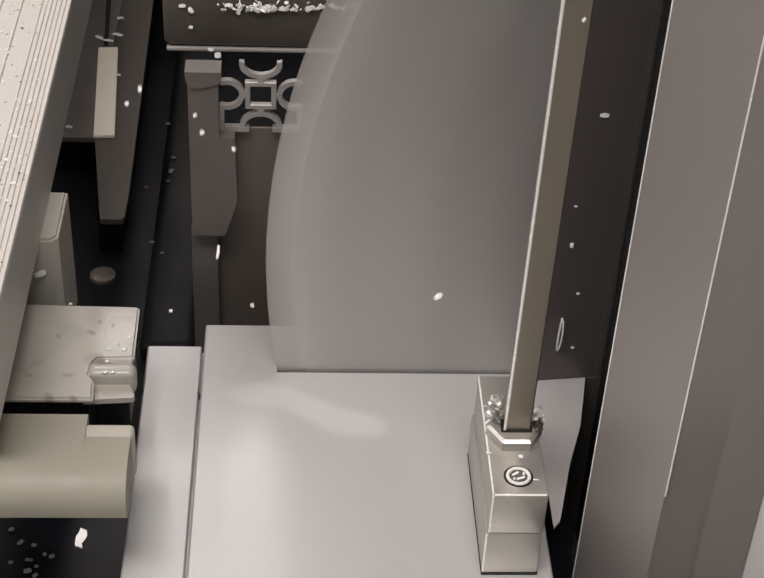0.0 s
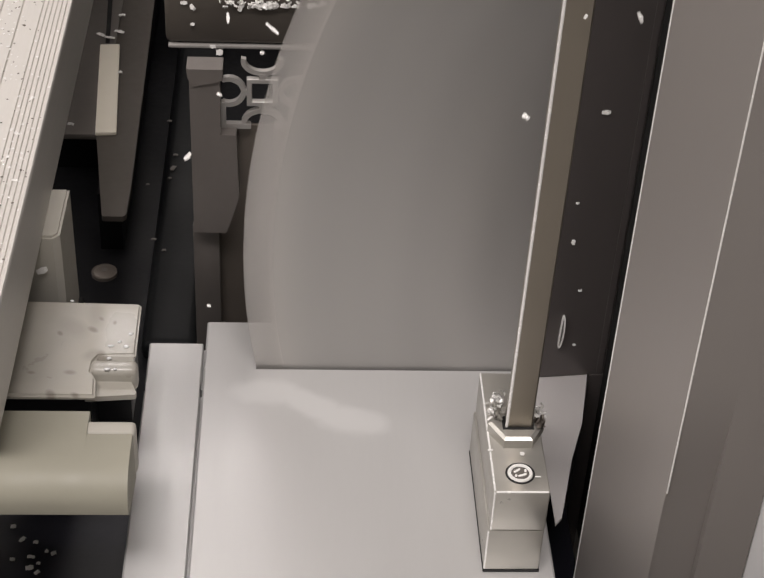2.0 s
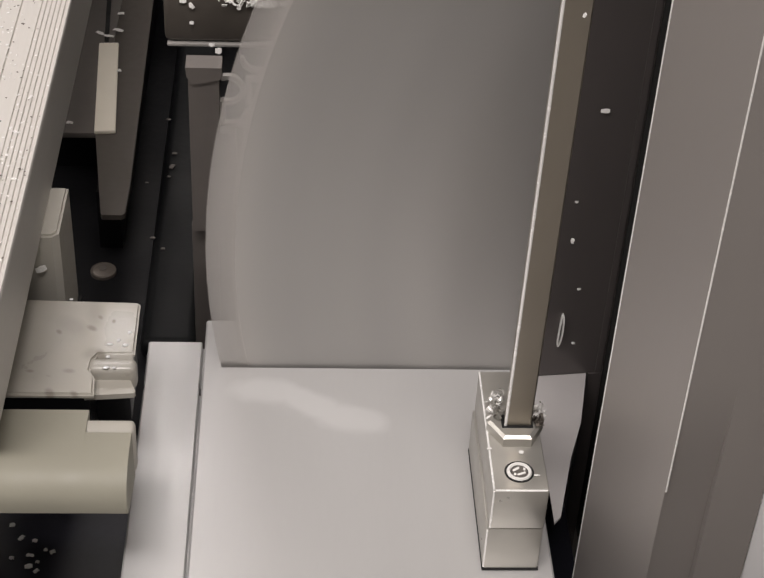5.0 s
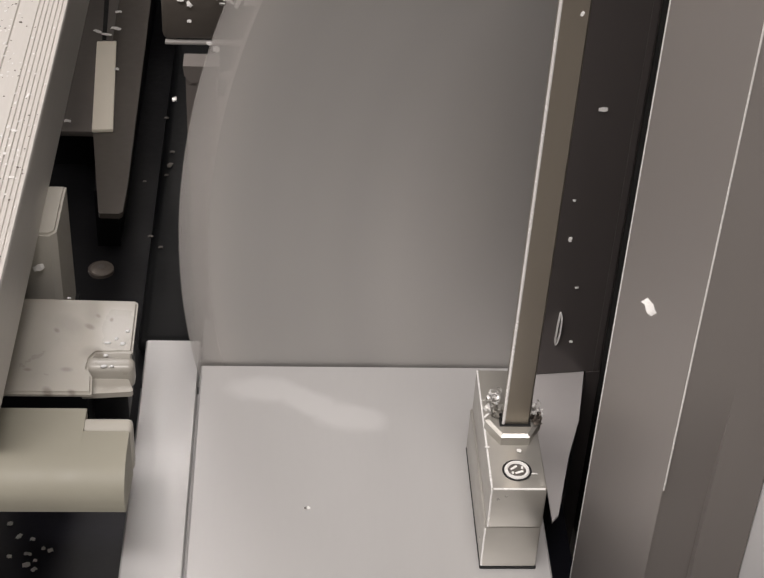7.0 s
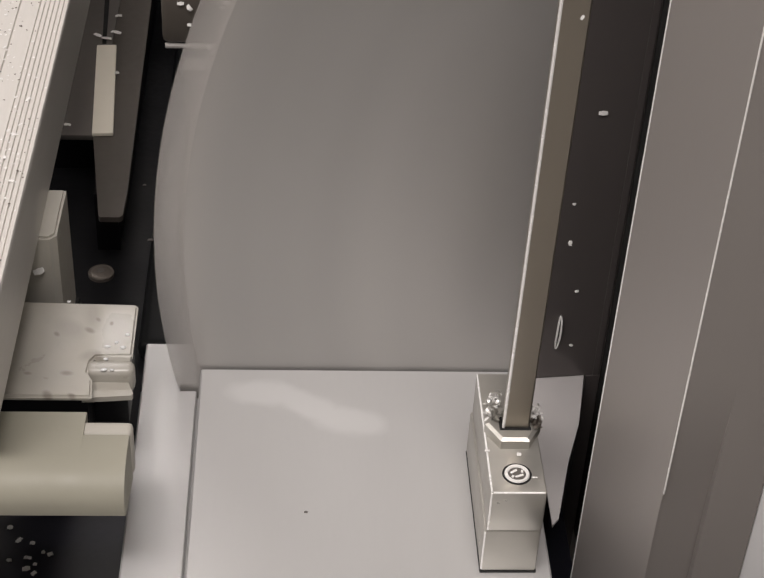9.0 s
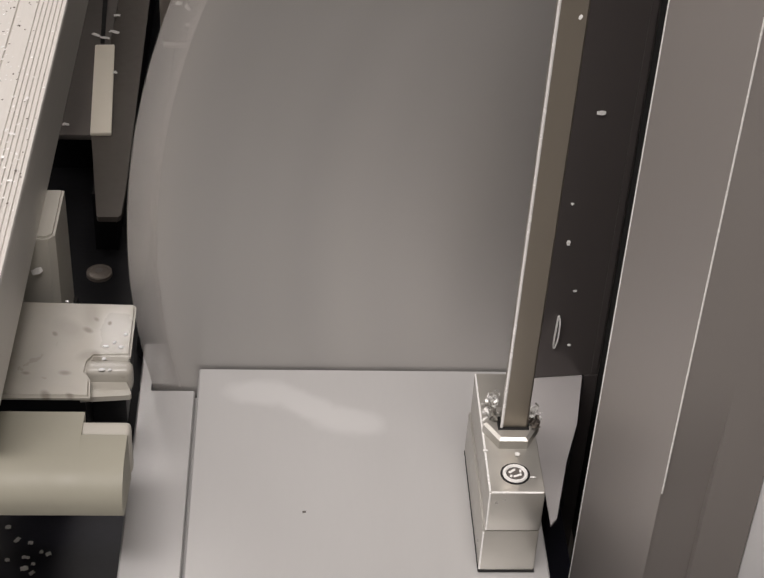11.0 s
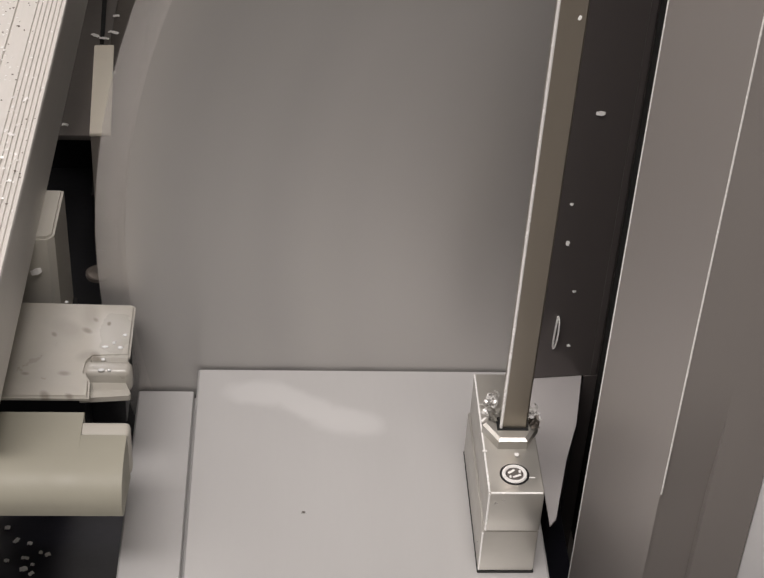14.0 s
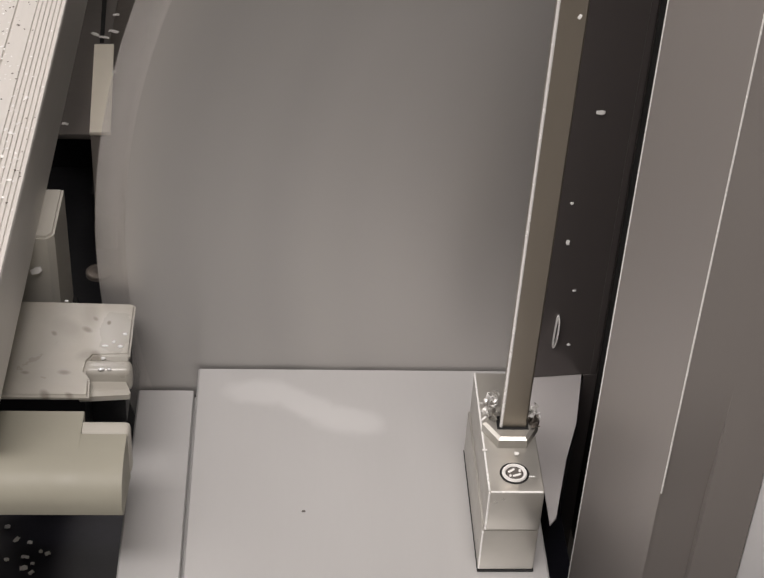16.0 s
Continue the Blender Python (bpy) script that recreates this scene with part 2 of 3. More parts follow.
LEDGE = [(-70.8, -17), (-70.8, -11), (-70.2, -10.4), (-51.3, -10.4), (-50.9, -10.8), (-50.9, -13.6), (-49.21, -13.6), (-49.21, -17)]


def workpiece():
    ob = thing("aluminium_workpiece", "pale mill-finish aluminium extrusion with a stepped edge", "workpiece")
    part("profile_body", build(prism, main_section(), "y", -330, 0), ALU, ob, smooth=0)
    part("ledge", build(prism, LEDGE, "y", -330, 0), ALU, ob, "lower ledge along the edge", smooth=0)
    off = thing("offcut", "short end of the aluminium extrusion behind the blade", "offcut")
    part("profile_body", build(prism, main_section(), "y", 3.9, 26), ALU, off, smooth=0)
    part("ledge", build(prism, LEDGE, "y", 3.9, 26), ALU, off, smooth=0)
    rest = thing("support_rail", "black support bar under the aluminium extrusion", "support")
    part("bar", build(box, -66, -40, -325, -3, -60, -20.2, 1), BLACK, rest)
    part("bar", build(box, -38, 60, -325, -3, -60, -20.2, 1), BLACK, rest)
    rest2 = thing("support_rail", "black support bar under the offcut", "support")
    part("bar", build(box, -66, 60, 8, 24, -60, -20.2, 1), BLACK, rest2)


hall()
bed()
workpiece()


# ---- saw blade ----
ROOT, TIP = 265.0, 275.0


def blade():
    ob = thing("saw_blade", "large spinning steel circular saw blade with blurred teeth", "saw blade")
    bm = bmesh.new()
    n = 240
    rings = []
    for y in (1.1, 3.3):
        rings.append([bm.verts.new((ROOT * MM * math.cos(2 * math.pi * i / n), y * MM, ROOT * MM * math.sin(2 * math.pi * i / n))) for i in range(n)])
    bm.faces.new(rings[0])
    bm.faces.new(rings[1][::-1])
    for i in range(n):
        bm.faces.new((rings[0][i], rings[1][i], rings[1][(i + 1) % n], rings[0][(i + 1) % n]))
    bmesh.ops.recalc_face_normals(bm, faces=bm.faces)
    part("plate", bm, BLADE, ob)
    bm = bmesh.new()
    count = 108
    for k in range(count):
        a = 2 * math.pi * k / count
        pts = [(ROOT - 1.0, -7.6), (ROOT - 1.0, 7.6), (ROOT + 3.2, 6.2), (TIP - 0.4, 4.5), (TIP, -4.1), (ROOT + 2.2, -6.0)]
        c, s = math.cos(a), math.sin(a)
        ends = []
        for y in (1.12, 3.28):
            ends.append([bm.verts.new(((r * c - w * s) * MM, y * MM, (r * s + w * c) * MM)) for r, w in pts])
        for i in range(6):
            bm.faces.new((ends[0][i], ends[0][(i + 1) % 6], ends[1][(i + 1) % 6], ends[1][i]))
        bm.faces.new(ends[0][::-1])
        bm.faces.new(ends[1])
    bmesh.ops.recalc_face_normals(bm, faces=bm.faces)
    part("teeth", bm, TOOTH, ob, "ring of carbide-tipped teeth", smooth=0)
    part("flange", build(disc, 0, 3.4, 0, 60, 8, 48, "y"), MID_STEEL, ob)
    return ob


BLADE_OB = blade()


def blade_x(t):
    """The blade's advance to the left, which ends at 13.5 s."""
    v, stop, soft = 4.10, 13.5, 0.35
    if t < stop - soft:
        return 248.2 - v * t
    u = min(t, stop + soft) - (stop - soft)
    return 248.2 - v * (stop - soft) - v * (u - u * u / (4 * soft))


# ---- clamp on the workpiece ----
def clamp():
    ob = thing("clamp_block", "plated steel clamp block with a socket screw on the workpiece", "clamp")
    part("upper_block", build(box, 42.6, 59.4, -95.2, -41.2, 18.75, 35.3, 0.7), PLATED, ob)
    part("lower_block", build(box, 42.0, 59.3, -94.9, -41.2, 0.8, 18.5, 0.6), PLATED, ob)
    # The contact shadow round the block's foot is put in as a black rim.
    part("contact_shade", build(box, 41.85, 59.5, -95.1, -41.2, 0, 0.8, 0.2, 1), GAP_BLACK, ob, "black rim painted as contact shadow under the block")
    part("parting_seam", build(box, 43, 58.9, -94.2, -42, 18.45, 18.8), GAP_BLACK, ob, "dark parting seam")
    # Pale beads paint the highlights along the block's edges.
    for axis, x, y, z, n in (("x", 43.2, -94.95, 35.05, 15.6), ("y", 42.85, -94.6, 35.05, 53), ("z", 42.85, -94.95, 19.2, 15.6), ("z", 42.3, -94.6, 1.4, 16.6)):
        part("edge_glint", build(disc, x, y, z, 0.34, n, 8, axis), CHIP_GLINT, ob, "pale bead painted as the block's edge highlight")
    screw = part("socket_screw", build(disc, 51, -87.4, 35.1, 4.5, 0.4, 32), GAP_BLACK, ob, "socket screw sunk in the block")
    bm = bmesh.new()
    rim = [(r * math.cos(2 * math.pi * i / 32), r * math.sin(2 * math.pi * i / 32)) for r in (3.9, 3.6, 3.0, 2.7) for i in range(32)]
    ring = [bm.verts.new(Vector((51 + x, -87.4 + y, (35.4, 36.0, 36.0, 35.55)[i // 32])) * MM) for i, (x, y) in enumerate(rim)]
    for j in range(3):
        for i in range(32):
            bm.faces.new((ring[j * 32 + i], ring[j * 32 + (i + 1) % 32], ring[j * 32 + 32 + (i + 1) % 32], ring[j * 32 + 32 + i]))
    bmesh.ops.recalc_face_normals(bm, faces=bm.faces)
    part("screw_head", bm, CHIP_GLINT, screw)
    part("hexagon_socket", build(disc, 51, -87.4, 35.45, 2.8, 0.12, 6), MID_STEEL, screw)
    for dx, dy, r, a in ((-0.9, 0.9, 1.1, 28), (0.6, -1.0, 1.3, 12), (1.6, 0.9, 0.5, 80), (-1.4, -1.2, 0.4, 60)):
        flake = build(box, -r, r, -0.35, 0.35, 0, 0.3, 0.1, 1)
        flake.transform(pose((51 + dx) * MM, (-87.4 + dy) * MM, 35.62 * MM, 14, -12, a))
        part("packed_chip", flake, CHIP_GLINT, screw, "bright chip packed in the socket")
    rod = thing("square_rod", "upright brownish steel square rod set in the clamp block", "rod")
    bm = bmesh.new()
    box(bm, -3.9, 4.2, -2.2, 2.2, 0, 290, 0.5, 1)
    bar = part("bar", bm, ROD, rod, smooth=0)
    # The glint down the rod's left edge is painted as a pale bead.
    part("rod_glint", build(disc, -3.75, -2.0, 0.2, 0.5, 289, 8), CHIP_GLINT, bar, "pale bead painted as the glint along the rod")
    bar.matrix_basis = pose(0.0519, -0.0690, 0.0390, 0, 0.5, 0)
    bm = bmesh.new()
    disc(bm, 0, 0, 0, 8.8, 3.2, 6)
    disc(bm, 0, 0, 3.2, 8.8, 0.7, 6, r2=7.6)
    nut = part("hexagon_nut", bm, PLATED, rod, "bright hexagon nut with swarf on it", smooth=0)
    nut.matrix_basis = pose(0.0514, -0.0688, 0.0353, 0, 0, 30)
    # Thin black collar put in for the darkness round the rod's foot.
    part("socket_gap", build(box, 46.9, 56.6, -72.2, -66.2, 39.1, 39.35, 0.1, 1), GAP_BLACK, rod, "black collar painted as the gap where the rod enters the nut")


clamp()


# ---- guard panel, cover and plate beside the workpiece ----
def guards():
    ob = thing("guard_panel", "dark grey lacquered blade guard panel with water drops", "guard panel")
    part("sheet", build(prism, [(66.8, -3.9), (93.2, -1.1), (93.2, -0.6), (66.8, -2.2)], "z", 0.5, 330), PANEL, ob, smooth=0)
    part("lower_strip", build(prism, [(88.2, -2.2), (93.2, -1.6), (93.2, -0.9), (88.2, -1.4)], "z", -100, 0.4), PANEL, ob, smooth=0)
    part("hem", build(prism, [(90.6, -1.75), (92.6, -1.55), (92.6, -1.2), (90.6, -1.4)], "z", 0.6, 330), PANEL, ob, smooth=0)
    # Black strips painted in for the shaded gap between panel and cover.
    seal = thing("gap_strip", "black strips for the shaded gap between guard panel and cover", "seal")
    part("strip", build(box, 93.4, 99, -7.2, -0.6, -80, 330, 0.5), GAP_BLACK, seal)
    part("lip", build(box, 93.3, 99, -11.2, -7.3, -80, 330, 0.8), GAP_BLACK, seal)
    col = thing("machine_cover", "tall brushed stainless cover with a sharp bright edge", "cover")
    part("side_sheet", build(prism, [(76.3, -75), (77.2, -73.4), (94.6, -93.4), (94.6, -94.8), (93.2, -94.8), (93.2, -98.9), (92.8, -98.9)], "z", -110, 350), STAINLESS, col, smooth=0)
    part("front_sheet", build(prism, [(93.3, 350), (122.3, 350), (122.3, -110), (107.4, -110), (107.4, 84), (93.3, 84)], "y", -99.2, -95), STAINLESS, col, smooth=0)
    # Recess added to shape the dark reflection low on the front sheet.
    bm, prev = bmesh.new(), None
    for k in range(15):
        z = 84 - 4.2 * k if k < 14 else -110
        deep = min(1.0, k / 13) ** 2 * (3 - 2 * min(1.0, k / 13))
        row = [bm.verts.new(Vector((x, y, z)) * MM) for x, y in ((93.3, -99.2 + 0.7 * deep), (107.4, -99.2 + 3.4 * deep), (107.4, -95), (93.3, -95))]
        if prev:
            for q in range(4):
                bm.faces.new((prev[q], prev[(q + 1) % 4], row[(q + 1) % 4], row[q]))
        else:
            bm.faces.new(row)
        prev = row
    bm.faces.new(prev[::-1])
    bmesh.ops.recalc_face_normals(bm, faces=bm.faces)
    part("recess", bm, STAINLESS, col, "shallow recess added to darken the lower front, deepening downward", smooth=30)
    # Pale beads carry the glints of the cover's edges in their colour.
    part("glint_bead", build(disc, 76.25, -74.7, -110, 0.28, 460, 8), CHIP_GLINT, col, "pale bead painted as the glint on the cover's edge")
    part("glint_bead", build(disc, 93.15, -99.2, 39.2, 0.3, 310.8, 8), CHIP_GLINT, col, "pale bead painted as the glint on the cover's edge")
    # Black sheet added behind the cover's edge so the gap stays dark.
    part("gap_sheet", build(prism, [(78.4, -72.6), (97.5, -12), (99.5, -12), (80, -71.2)], "z", -110, 350), GAP_BLACK, col, "black sheet added to darken the gap behind the cover", smooth=0)
    wp = thing("white_panel", "white lacquered panel beside the stainless cover", "panel")
    part("sheet", build(box, 122.8, 220, -98.5, -96, -110, 350, 0.5), WHITE, wp)
    pl = thing("side_plate", "grey steel plate beside the workpiece", "plate")
    part("sheet", build(prism, [(67.2, -75), (69.6, -72), (76.4, -45), (82.3, -27), (87.6, -1.2), (67.2, -3.6)], "z", -0.6, 0.2), PLATE_STEEL, pl, smooth=0)
    part("bracket", build(box, 68, 74, -40, -8, -60, -0.6), BLACK, pl)


guards()


# ---- clamping jaws ----
def jaws():
    a = thing("clamping_jaw", "worn ivory plastic clamping jaw with grooved end", "jaw", "clamping jaws")
    bm = build(prism, [(-170, -2.6), (-106, -3.5), (-70.2, -4.4), (-69.2, -5.4), (-69.0, -31.2), (-80.6, -31.8), (-82.2, -34.5), (-82.6, -39.5), (-80.8, -43), (-80.2, -51.4), (-170, -51.4)], "z", 30.6, 33)
    bmesh.ops.bevel(bm, geom=[e for e in bm.edges if abs(e.verts[0].co.z - e.verts[1].co.z) < 1e-6 and e.verts[0].co.z > 0.03], offset=0.0008, segments=3, affect="EDGES")
    part("pad", bm, IVORY_WORN, a)
    # The shade under the pad and between the jaws is put in as black.
    part("cheek", build(box, -110, -71.5, -30, -4.8, 2, 29.5, 0.6), BLACK, a, "cheek blackened for the shade under the pad")
    part("core", build(box, -169, -83, -43, -5, 0, 29.5), BLACK, a, "core blackened for the shade under the pad")
    part("groove_wall", build(prism, [(-29, 26), (-29, 32.6), (-31.8, 32.6), (-34.6, 29.5), (-34.6, 26)], "x", -83, -69.6), IVORY_WORN, a, smooth=0)
    part("finger", build(box, -83.5, -67.9, -39.4, -33.2, 23.5, 33.2, 2.2, 4), IVORY_WORN, a, "rounded gripping finger")
    part("lip", build(prism, [(-84, -37), (-70.6, -37), (-69.6, -40), (-67.9, -44.6), (-68.4, -45.6), (-84, -47)], "z", 26.4, 28.4), IVORY_WORN, a, "thin lower lip", smooth=0)
    b = thing("clamping_jaw", "cream plastic clamping jaw with rounded front", "jaw", "clamping jaws")
    nose = [(-77.8, 33.0), (-83.3, 32.3), (-87.3, 30.2), (-89.7, 27.2), (-90.7, 24.0), (-90.5, 20.0), (-87.3, 17.0)]
    part("pad", build(prism, [(-60, 12), (-57.6, 31.8), (-58.2, 32.6)] + nose, "x", -170, -80.9), IVORY, b, smooth=40)
    part("finger", build(prism, [(-66, 12), (-67.8, 32), (-68.4, 32.6)] + nose, "x", -80.9, -66.9), IVORY, b, smooth=40)
    part("slide_strip", build(box, -82.5, -66.2, -67.6, -61.6, 14, 32.2, 1.6, 3), GREY_PLASTIC, b, "grey slide strip")
    for y0, y1, zt in ((-40, -9, -0.2), (-78, -64, 13.8)):
        sl = thing("jaw_slide", "black steel slide under a clamping jaw", "slide")
        part("block", build(box, -170, -132, y0, y1, -60, zt, 1), BLACK, sl)


jaws()


# ---- left rail ----
def rail():
    ob = thing("guide_rail", "pale ridged aluminium guide rail strewn with wet chips", "rail")
    top = [(-103, 50), (-103, 79.2)]
    x = -103.4
    for i in range(6):
        top += [(x, 80), (x - 0.9, 80), (x - 1.15, 79.4), (x - 1.5, 79.4)]
        x -= 1.75
    for i in range(6):
        top += [(x, 80), (x - 6.4, 80), (x - 6.7, 79.2), (x - 7.3, 79.2)]
        x -= 7.6
    top += [(x, 80), (x - 8, 80), (x - 8, 50)]
    part("profile_body", build(prism, top, "y", -85, 420), RAIL_ALU, ob, smooth=0)
    part("post", build(box, -190, -150, 380, 410, -60, 50, 1), BLACK, ob)
    part("post", build(box, -190, -174, -80, -55, -60, 50, 1), BLACK, ob)


rail()


# ---- things behind the blade ----
def rear():
    br = thing("stop_bracket", "light grey plastic stop bracket behind the jaws", "bracket")
    body = build(prism, [(-125, 9), (-99.4, 9), (-97.2, 11.5), (-97.0, 38), (-125, 38)], "z", 2, 50.4)
    bmesh.ops.bevel(body, geom=[e for e in body.edges if min(v.co.z for v in e.verts) > 0.05], offset=0.0009, segments=2, affect="EDGES")
    part("upright", body, GREY_PLASTIC, br)
    part("base", build(box, -126, -95.5, 9, 38, -60, 2, 0.5), BLACK, br)

    gb = thing("guide_bar", "dark oiled steel guide bar with a cream insert", "guide bar")
    part("bar", build(prism, [(-99.2, 129.4), (-91, 129.4), (-89.6, 131), (-89.2, 150), (-91.8, 330), (-92.5, 400), (-122, 400), (-108.8, 195), (-100, 131)], "z", -29.8, -27.2), GUIDE_STEEL, gb)
    part("web", build(box, -104, -94, 150, 400, -60, -29.8), BLACK, gb)
    part("upper_plate", build(box, -140, -107.5, 192.5, 400, -29.6, -26.6, 0.5), MID_STEEL, gb)
    part("web", build(box, -138, -110, 215, 400, -60, -29), BLACK, gb)
    # The dark gap beside the bar is a black strip laid on top.
    part("slot", build(prism, [(-112.4, 276), (-110.4, 276), (-118, 400), (-121, 400)], "z", -27, -26.2), GAP_BLACK, gb, "black strip painted as the dark gap beside the bar", smooth=0)
    ins = build(box, -4.8, 4.8, 1.2, 82, -1.2, 0.8, 0.5)
    i = part("insert", ins, CREAM, gb, "cream plastic insert")
    i.matrix_basis = pose(-0.1040, 0.1912, -0.026, 0, 0, 4.1)

    bp = thing("rear_beam", "black beam behind the blade", "beam")
    part("body", build(box, -80, -56.5, 72, 400, -60, -50, 4.5, 4), BEAM_BLACK, bp)
    sp = thing("rear_plate", "dark brownish steel plate behind the blade", "plate")
    part("sheet", build(box, -55.4, 60, 64, 65.2, -60, 61.8, 0.3, 1), DARK_STEEL, sp)
    gp = thing("grey_stop", "grey cast stop with chamfered lower corner", "stop")
    part("body", build(prism, [(-55.2, 86.5), (-55.2, 18.8), (-43, 18.8), (-38.2, 34.6), (-39, 62), (-44.5, 62), (-44.5, 86.5)], "y", 56, 63.9), STOP_STEEL, gp, smooth=0)
    part("cap", build(prism, [(-56, 89.4), (-43.4, 89.4), (-43.4, 85), (-49, 83.4), (-53.6, 82.6), (-55.6, 85.6)], "y", 55.2, 63.9), STOP_STEEL, gp, "worn light cap", smooth=0)
    part("lower_strip", build(box, -56.0, -46.0, 60.5, 63.9, -58, 18.6, 0.6), STOP_STEEL, gp)
    tp = thing("top_beam", "dark steel cross beam with wet chips on top", "beam")
    part("body", build(box, -66, 120, 92, 140, 78.5, 101, 2.4, 4), GUIDE_STEEL, tp)
    part("lower_edge", build(box, -65, 120, 91.4, 94, 77.0, 78.4, 0.4), DULL_ALU, tp, "paler strip along the lower edge")
    part("stand", build(box, 70, 120, 95, 140, -60, 78.4, 1), BLACK, tp)


rear()


def arc(cx, cy, r, a0, a1, n=10):
    return [(cx + r * math.cos(radians(a0 + (a1 - a0) * i / n)), cy + r * math.sin(radians(a0 + (a1 - a0) * i / n))) for i in range(n + 1)]


def slot_profile():
    """End of a slotted aluminium profile: a core, four hooked slots and the corners, all one extrusion."""
    ob = thing("slotted_profile", "end of a slotted silver aluminium profile", "profile")
    h, t = 15.0, 1.9
    bm = bmesh.new()
    yy = (61.6, 63.8)

    def bar(x0, x1, z0, z1, dy):
        box(bm, x0, x1, yy[0] - dy, yy[1], z0, z1, 0.25, 1)
    core = 5.6
    bar(-core, core, core - t, core, 0.3), bar(-core, core, -core, -core + t, 0.3), bar(-core, -core + t, -core + 0.1, core - 0.1, 0.35), bar(core - t, core, -core + 0.1, core - 0.1, 0.35)
    for turn in range(4):
        ca, sa = round(math.cos(turn * math.pi / 2)), round(math.sin(turn * math.pi / 2))
        rx, rz, mid, ends = ((7.6, 5.8, 12.6, 200), (6.1, 6.1, 11.9, 236), (7.6, 6.4, 13.2, 176), (6.1, 6.1, 11.9, 236))[turn]
        hook, inner = ([(k * x, mid + k2 * z) for x, z in arc(0, 0, 1, -90 - ends / 2, -90 + ends / 2, 16)] for k, k2 in ((rx, rz), (rx - 1.8, rz - 1.8)))
        inner = inner[::-1]
        pts = [(x * ca - z * sa, x * sa + z * ca) for x, z in hook + inner]
        prism(bm, pts, "y", yy[0] - 0.05 * turn, yy[1] - 0.05)
        for s in (-1, 1):
            if turn == 0 or (turn, s) in ((1, 1), (3, -1)):
                continue
            flap = [(s * 4.2, h - t), (s * h, h - t), (s * h, h), (s * 4.2, h)]
            prism(bm, [(x * ca - z * sa, x * sa + z * ca) for x, z in flap], "y", yy[0] - 0.4 - 0.03 * turn - 0.01 * s, yy[1] - 0.1)
        stem = [(-1.1, core - 0.2), (1.1, core - 0.2), (1.1, 7.6), (-1.1, 7.6)]
        prism(bm, [(x * ca - z * sa, x * sa + z * ca) for x, z in stem], "y", yy[0] - 0.24, yy[1] - 0.15)
    part("extrusion", bm, DULL_ALU, ob, smooth=0)
    ob.location = (-0.0297, 0, 0.0766)


slot_profile()


# ---- loose chips ----
rng = random.Random(7)


def chip_shape(seed, thick=0.16):
    """A bent flake one unit long and one wide, lying in x and y."""
    r = random.Random(seed)
    bm = bmesh.new()
    rows = []
    for i in range(5):
        u = i / 4 - 0.5
        w = 0.5 * (0.55 + 0.45 * math.sin(math.pi * (0.15 + 0.7 * i / 4))) * r.uniform(0.7, 1.1)
        lift, slip = 0.35 * (0.25 - u * u) + r.uniform(-0.05, 0.05), r.uniform(-0.12, 0.12)
        rows.append([bm.verts.new((u, s * w + slip, lift + h + 0.08)) for h in (0, thick) for s in (-1, 1)])
    for a, b in zip(rows, rows[1:]):
        for k in ((0, 1), (1, 3), (3, 2), (2, 0)):
            bm.faces.new((a[k[0]], a[k[1]], b[k[1]], b[k[0]]))
    for e in (rows[0], rows[-1]):
        bm.faces.new((e[0], e[1], e[3], e[2]))
    bmesh.ops.recalc_face_normals(bm, faces=bm.faces)
    return bm


FLAKES = [mesh_of("metal_chip", chip_shape(s), CHIP_GLINT, 0) for s in range(6)]
DIM = [mesh_of("metal_chip", chip_shape(40 + s), MID_STEEL, 0) for s in range(3)]
DROP = bmesh.new()
bmesh.ops.create_uvsphere(DROP, u_segments=10, v_segments=6, radius=0.5)
for v in DROP.verts:
    v.co.z = max(v.co.z, -0.1) * 0.8 + 0.08
    v.co.x *= 1 + 0.2 * v.co.y
DROPLET = mesh_of("water_drop", DROP, WET, 60)


def strew(rows, label, up="z", meshes=FLAKES, name="metal_chip", group="loose metal chips"):
    """Single chips at (x, y, z), with length, width and turn, on a level or an upright face."""
    for k, (x, y, z, l, w, a) in enumerate(rows):
        ob = new(name, meshes[k % len(meshes)])
        stand = pose(x * MM, y * MM, z * MM, 74 if up == "y" else 0, 0, 0)
        ob.matrix_basis = stand @ pose(0, 0, 0, 0, 0, a) @ Matrix.Diagonal((l * MM, w * MM, min(l, w) * MM, 1))
        tagged(ob, label, "drop" if name == "water_drop" else "metal chip", group)


strew([(79.9, -2.5, 110.8, 2.9, 1.5, 0), (74.8, -3.1, 76.1, 1.2, 1.0, 0), (75.3, -3.0, 60.1, 1.8, 1.4, 90), (80.1, -2.5, 39.3, 1.3, 1.0, 0), (81.0, -2.4, 15.0, 1.3, 1.0, 0)],
      "wet bright metal chip stuck to the guard panel", "y")
